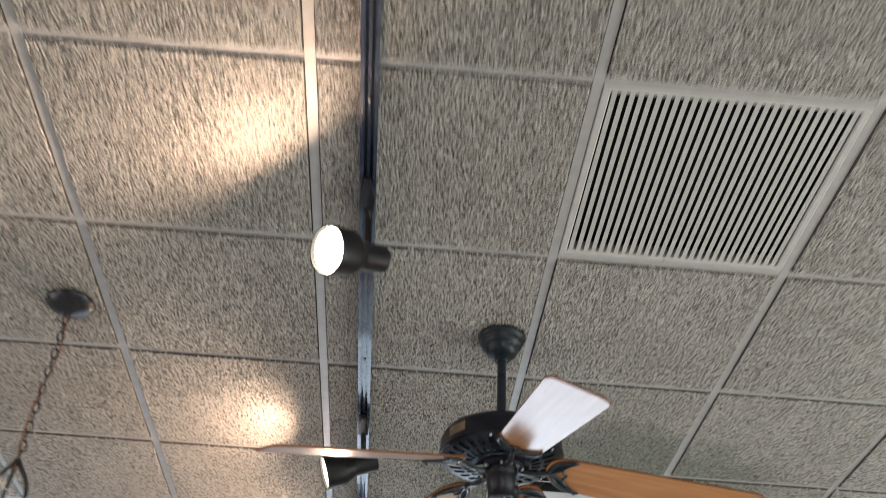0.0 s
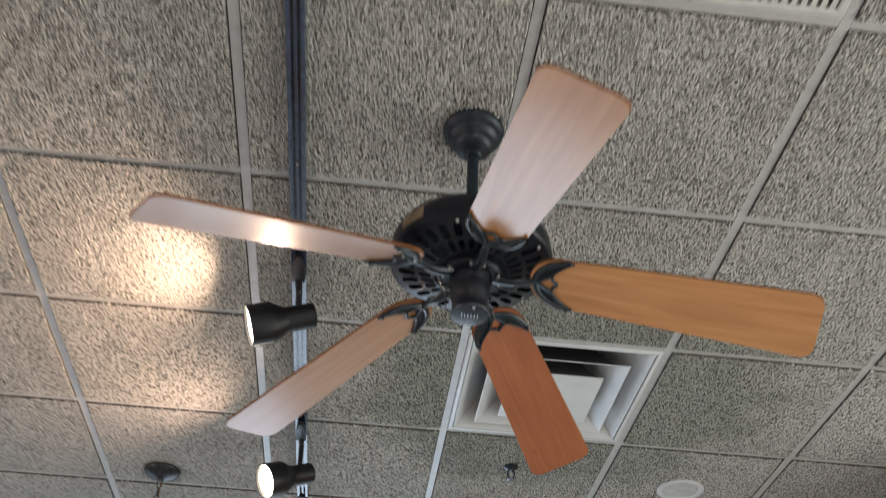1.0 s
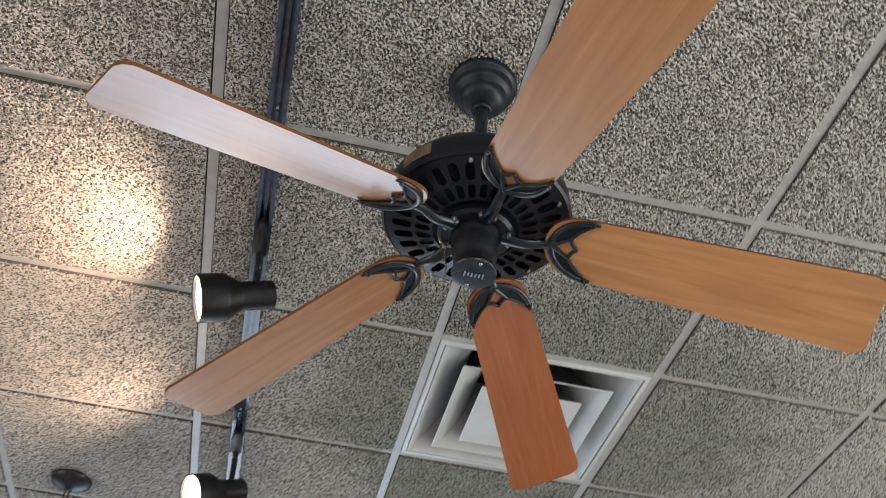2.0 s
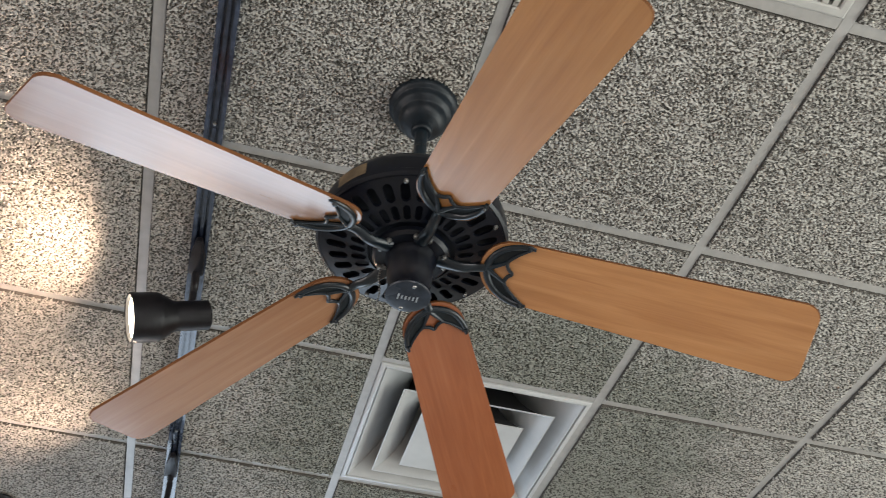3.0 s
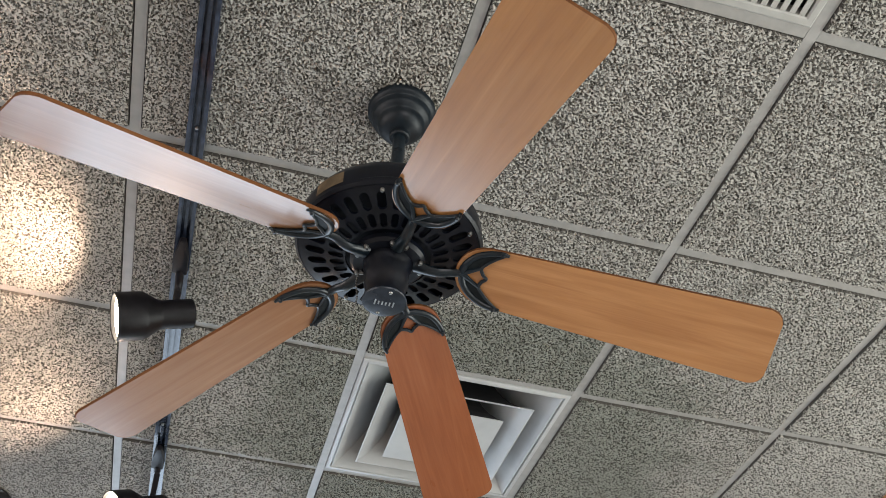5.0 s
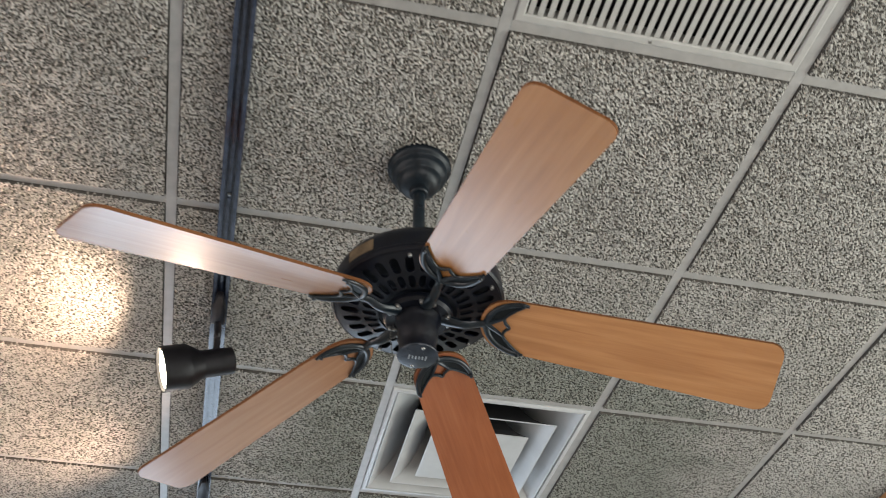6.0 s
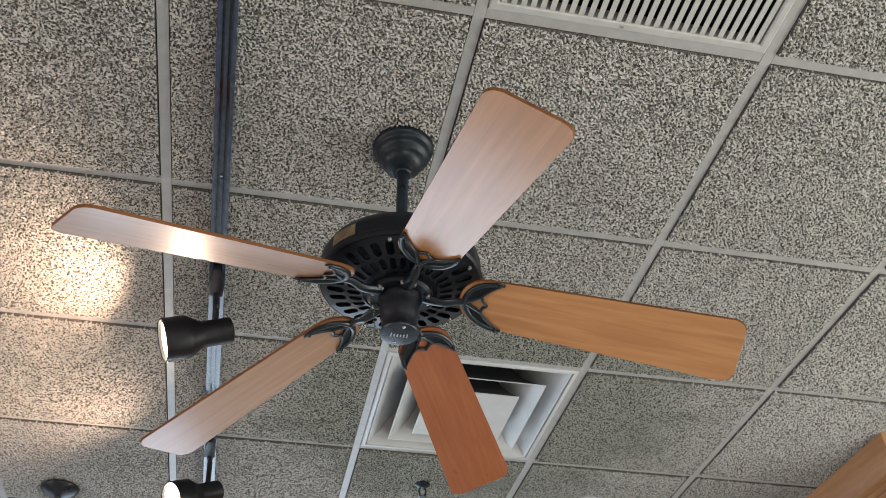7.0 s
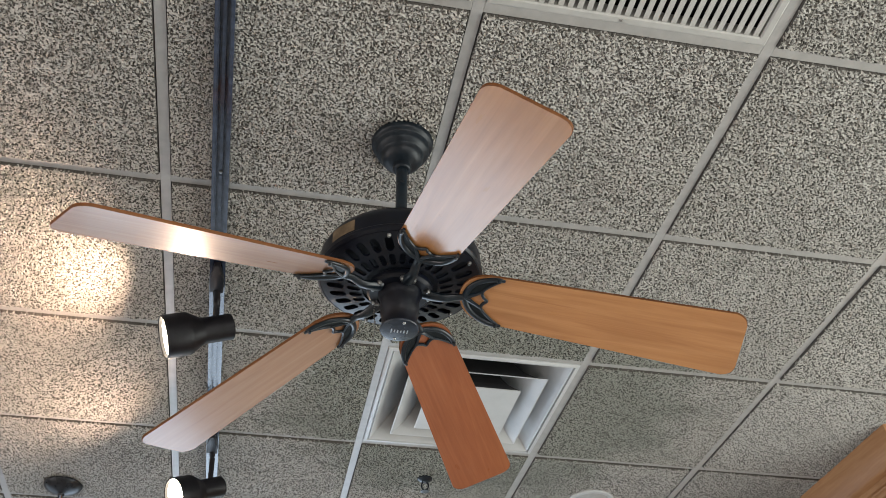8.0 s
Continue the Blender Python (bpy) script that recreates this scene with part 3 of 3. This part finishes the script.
def track_lamp(adapter_y, rear, aim, watts, beam, blend):
    """A lamp head whose rear end stands at rear and which points along aim."""
    aim = Vector(aim).normalized()
    ob = tagged(empty("track_lamp", pose(TRACK_X, adapter_y, CEIL)), "lit black step-cylinder spotlight on the lighting track", "track lamp", group="spotlights on the track")
    base = Vector((TRACK_X, adapter_y, CEIL))
    bm = prism(bmesh.new(), [(-0.007, -0.075), (0.007, -0.075), (0.0165, -0.02), (0.0175, 0.04), (-0.0175, 0.04), (-0.0165, -0.02)], -0.047, -0.0302)
    bmesh.ops.bevel(bm, geom=bm.edges[:], offset=0.003, segments=2, affect="EDGES", profile=0.5)
    part("adapter", bm, HEAD, ob)
    m = Matrix.Translation(Vector(rear) + Vector((0, 0, CEIL)) - base) @ aim.to_track_quat("Z", "Y").to_matrix().to_4x4()
    mid = m @ Vector((0, 0, 0.045))
    bm = bmesh.new()
    tube(bm, [(0, 0.03, -0.040, 0.010), (mid.x * 0.4, 0.4 * mid.y + 0.03, -0.055, 0.009), (mid.x * 0.8, 0.85 * mid.y, 0.75 * mid.z - 0.008, 0.0085), (mid.x, mid.y, mid.z, 0.0085)], 10, 1.0, 5)
    part("arm", bm, HEAD, ob, smooth=True)
    # hollow step cylinder: neck, flare and bell
    prof = [(0, 0), (0.0315, 0), (0.0345, 0.003), (0.0345, 0.075), (0.036, 0.082), (0.054, 0.112), (0.0565, 0.118), (0.0575, 0.178), (0.0555, 0.180), (0.0535, 0.178), (0.0525, 0.122), (0.030, 0.100), (0, 0.100)]
    head = part("head", lathe(prof, 48, m=m), HEAD, ob, smooth=True)
    part("bulb", lathe([(0, 0.1725), (0.030, 0.172), (0.0495, 0.1705), (0.0525, 0.166), (0.040, 0.135), (0, 0.125)], 36, m=m), BULB, head, "glowing warm white reflector bulb", smooth=True)
    data = bpy.data.lights.new("bulb_light", "SPOT")
    data.energy, data.color, data.spot_size, data.spot_blend, data.shadow_soft_size = watts, (1.0, 0.68, 0.49), radians(beam), blend, 0.028
    lamp = new("bulb_light", data)
    eye = Matrix.Translation(base) @ m @ Vector((0, 0, 0.1785))
    lamp.matrix_world = look(eye, eye + aim)


light_track()
track_lamp(0.40, (0.172, 0.490, -0.148), (-0.67, -0.63, -0.39), 54, 178, 0.5)
track_lamp(1.555, (0.178, 1.655, -0.106), (-0.91, -0.10, -0.36), 50, 166, 0.55)
track_lamp(2.48, (0.172, 2.565, -0.140), (-0.76, -0.42, -0.42), 58, 166, 0.7)


# ---- hanging pendants ----
def pendant(x, y, links):
    ob = tagged(empty("pendant_lamp", pose(x, y, CEIL - 0.008)), "dark ribbed pendant canopy with a chain hanging from the ceiling tile", "pendant lamp")
    prof = [(0, -0.001), (0.066, -0.001), (0.0675, -0.005), (0.064, -0.012), (0.054, -0.022), (0.040, -0.030), (0.022, -0.036), (0.012, -0.040), (0.010, -0.048), (0, -0.048)]
    bm = lathe(prof, 64)
    for v in bm.verts:
        r = math.hypot(v.co.x, v.co.y)
        if 0.03 < r < 0.066:
            k = 1 + 0.022 * math.cos(32 * math.atan2(v.co.y, v.co.x))
            v.co.x, v.co.y = v.co.x * k, v.co.y * k
    part("canopy", bm, BRONZE, ob, smooth=True)
    bm = bmesh.new()
    n, q = 14, 6
    rings = []
    for k in range(n):
        a = 2 * math.pi * k / n
        cx, cz = 0.0078 * math.cos(a), 0.0160 * math.sin(a)
        rings.append([bm.verts.new((cx + 0.0023 * math.cos(b) * math.cos(a), 0.0023 * math.sin(b), cz + 0.0023 * math.cos(b) * math.sin(a))) for b in (2 * math.pi * l / q for l in range(q))])
    for k in range(n):
        for l in range(q):
            bm.faces.new((rings[k][l], rings[(k + 1) % n][l], rings[(k + 1) % n][(l + 1) % q], rings[k][(l + 1) % q]))
    first = part("chain_link", bm, IRON, ob, smooth=True)
    for k in range(links):
        ln = first if k == 0 else new("chain_link", first.data)
        ln.parent = ob
        ln.matrix_basis = pose(0, 0, -0.060 - 0.0280 * k, 0, 0, 90 * (k % 2) + 25)
    zc = -0.060 - 0.0280 * links
    bm = bmesh.new()
    tube(bm, [(0.004, -0.004, -0.045, 0.0022), (0.008, 0.007, 0.35 * zc, 0.0022), (-0.007, -0.006, 0.7 * zc, 0.0022), (0, 0, zc - 0.02, 0.0022)], 6, 1.0, 10)
    part("cord", bm, EDGE, ob, "thin brown cord threaded through the chain")
    bm = bmesh.new()
    for turn in (0, 120, 240):
        ca, sa = math.cos(radians(turn)), math.sin(radians(turn))
        tube(bm, [(0.002 * ca, 0.002 * sa, zc + 0.018, 0.006), (0.014 * ca, 0.014 * sa, zc - 0.004, 0.0058), (0.034 * ca, 0.034 * sa, zc - 0.034, 0.0055), (0.046 * ca, 0.046 * sa, zc - 0.075, 0.0055), (0.046 * ca, 0.046 * sa, zc - 0.12, 0.005)], 8, 1.0, 5)
    lathe([(0, zc - 0.112), (0.050, zc - 0.112), (0.053, zc - 0.118), (0.050, zc - 0.126), (0, zc - 0.126)], 32, bm)
    part("bail", bm, BRONZE, ob, "three-armed dark metal bail that carries the shade", smooth=True)
    zc -= 0.118
    part("shade", lathe([(0, zc + 0.004), (0.010, zc + 0.002), (0.018, zc - 0.012), (0.030, zc - 0.030), (0.072, zc - 0.055), (0.105, zc - 0.10), (0.125, zc - 0.155), (0.121, zc - 0.155), (0.100, zc - 0.10), (0.068, zc - 0.059), (0.028, zc - 0.036), (0, zc - 0.02)], 40), SHADE, ob, "rose glass bell shade", smooth=True)


pendant(-0.712, 0.985, 16)
pendant(-0.395, 2.925, 16)


# ---- small ceiling fittings ----
def recessed_light():
    ob = tagged(empty("recessed_light", pose(1.529, 2.745, CEIL - 0.009)), "round white-rimmed recessed ceiling light, switched off", "recessed light")
    part("trim_ring", lathe([(0.086, 0.006), (0.086, -0.001), (0.083, -0.004), (0.074, -0.005), (0.068, -0.003), (0.065, 0.002), (0.065, 0.02)], 56), WHITE, ob, smooth=True)
    part("lens", lathe([(0, -0.001), (0.05, 0.0), (0.0655, 0.002), (0.0655, 0.01), (0, 0.01)], 48), LENS, ob, "frosted grey lens", smooth=True)
    part("lens_mark", boxes(((-0.014, -0.003, -0.0022), (0.014, 0.003, -0.0008))), GRILLE, ob)


def sprinkler():
    ob = tagged(empty("sprinkler_head", pose(0.880, 2.673, CEIL - 0.010)), "small dark metal fire sprinkler head under the ceiling", "sprinkler")
    part("escutcheon", lathe([(0, 0.014), (0.027, 0.014), (0.0275, 0.001), (0.019, -0.006), (0.009, -0.010), (0, -0.010)], 32), IRON, ob, smooth=True)
    bm = bmesh.new()
    for s in (-1, 1):
        tube(bm, [(0.006 * s, 0, -0.008, 0.003), (0.0125 * s, 0, -0.020, 0.0028), (0.011 * s, 0, -0.032, 0.0028), (0.003 * s, 0, -0.042, 0.003)], 8, 1, 4)
    part("yoke", bm, IRON, ob, smooth=True)
    part("deflector", lathe([(0, -0.041), (0.006, -0.042), (0.016, -0.044), (0.016, -0.0455), (0, -0.047)], 24), IRON, ob, smooth=True)


recessed_light()
sprinkler()


# ---- tall wooden cabinet with a crown ----
def tall_cabinet():
    x0, y0, y1 = 2.395, 2.10, 4.6
    ob = tagged(empty("tall_cabinet", pose(x0, y0, 0)), "tall oak cabinet whose moulded crown meets the ceiling", "cabinet")
    part("body", boxes(((0, 0, 0), (0.6, y1 - y0, 2.90)), bevel=0.004), OAK, ob)
    prof = [(0, 2.835), (-0.007, 2.837), (-0.012, 2.845), (-0.012, 2.852), (-0.007, 2.859), (-0.009, 2.864), (-0.017, 2.867), (-0.020, 2.874), (-0.021, 2.884), (-0.029, 2.888), (-0.043, 2.898), (-0.056, 2.914), (-0.067, 2.935), (-0.076, 2.958), (-0.083, 2.980), (-0.086, 2.996), (0.0, 2.996)]
    bm = bmesh.new()
    loops = []
    for q in ("end", "corner", "far"):
        loop = []
        for o, z in prof:
            if q == "end":
                loop.append(bm.verts.new((0.6, o, z)))
            elif q == "corner":
                loop.append(bm.verts.new((o, o, z)))
            else:
                loop.append(bm.verts.new((o, y1 - y0, z)))
        loops.append(loop)
    for a, b in zip(loops, loops[1:]):
        for k in range(len(prof) - 1):
            bm.faces.new((a[k], a[k + 1], b[k + 1], b[k]))
    part("crown_moulding", bm, OAK, ob, smooth=True)
    for k in range(3):
        ya = 0.06 + k * 0.8
        door = part("door", boxes(((-0.02, ya, 0.1), (-0.002, ya + 0.74, 2.80)), bevel=0.005), OAK, ob)
        part("handle", boxes(((-0.05, ya + 0.66, 1.0), (-0.0202, ya + 0.675, 1.16)), bevel=0.004), STEEL, door)


tall_cabinet()
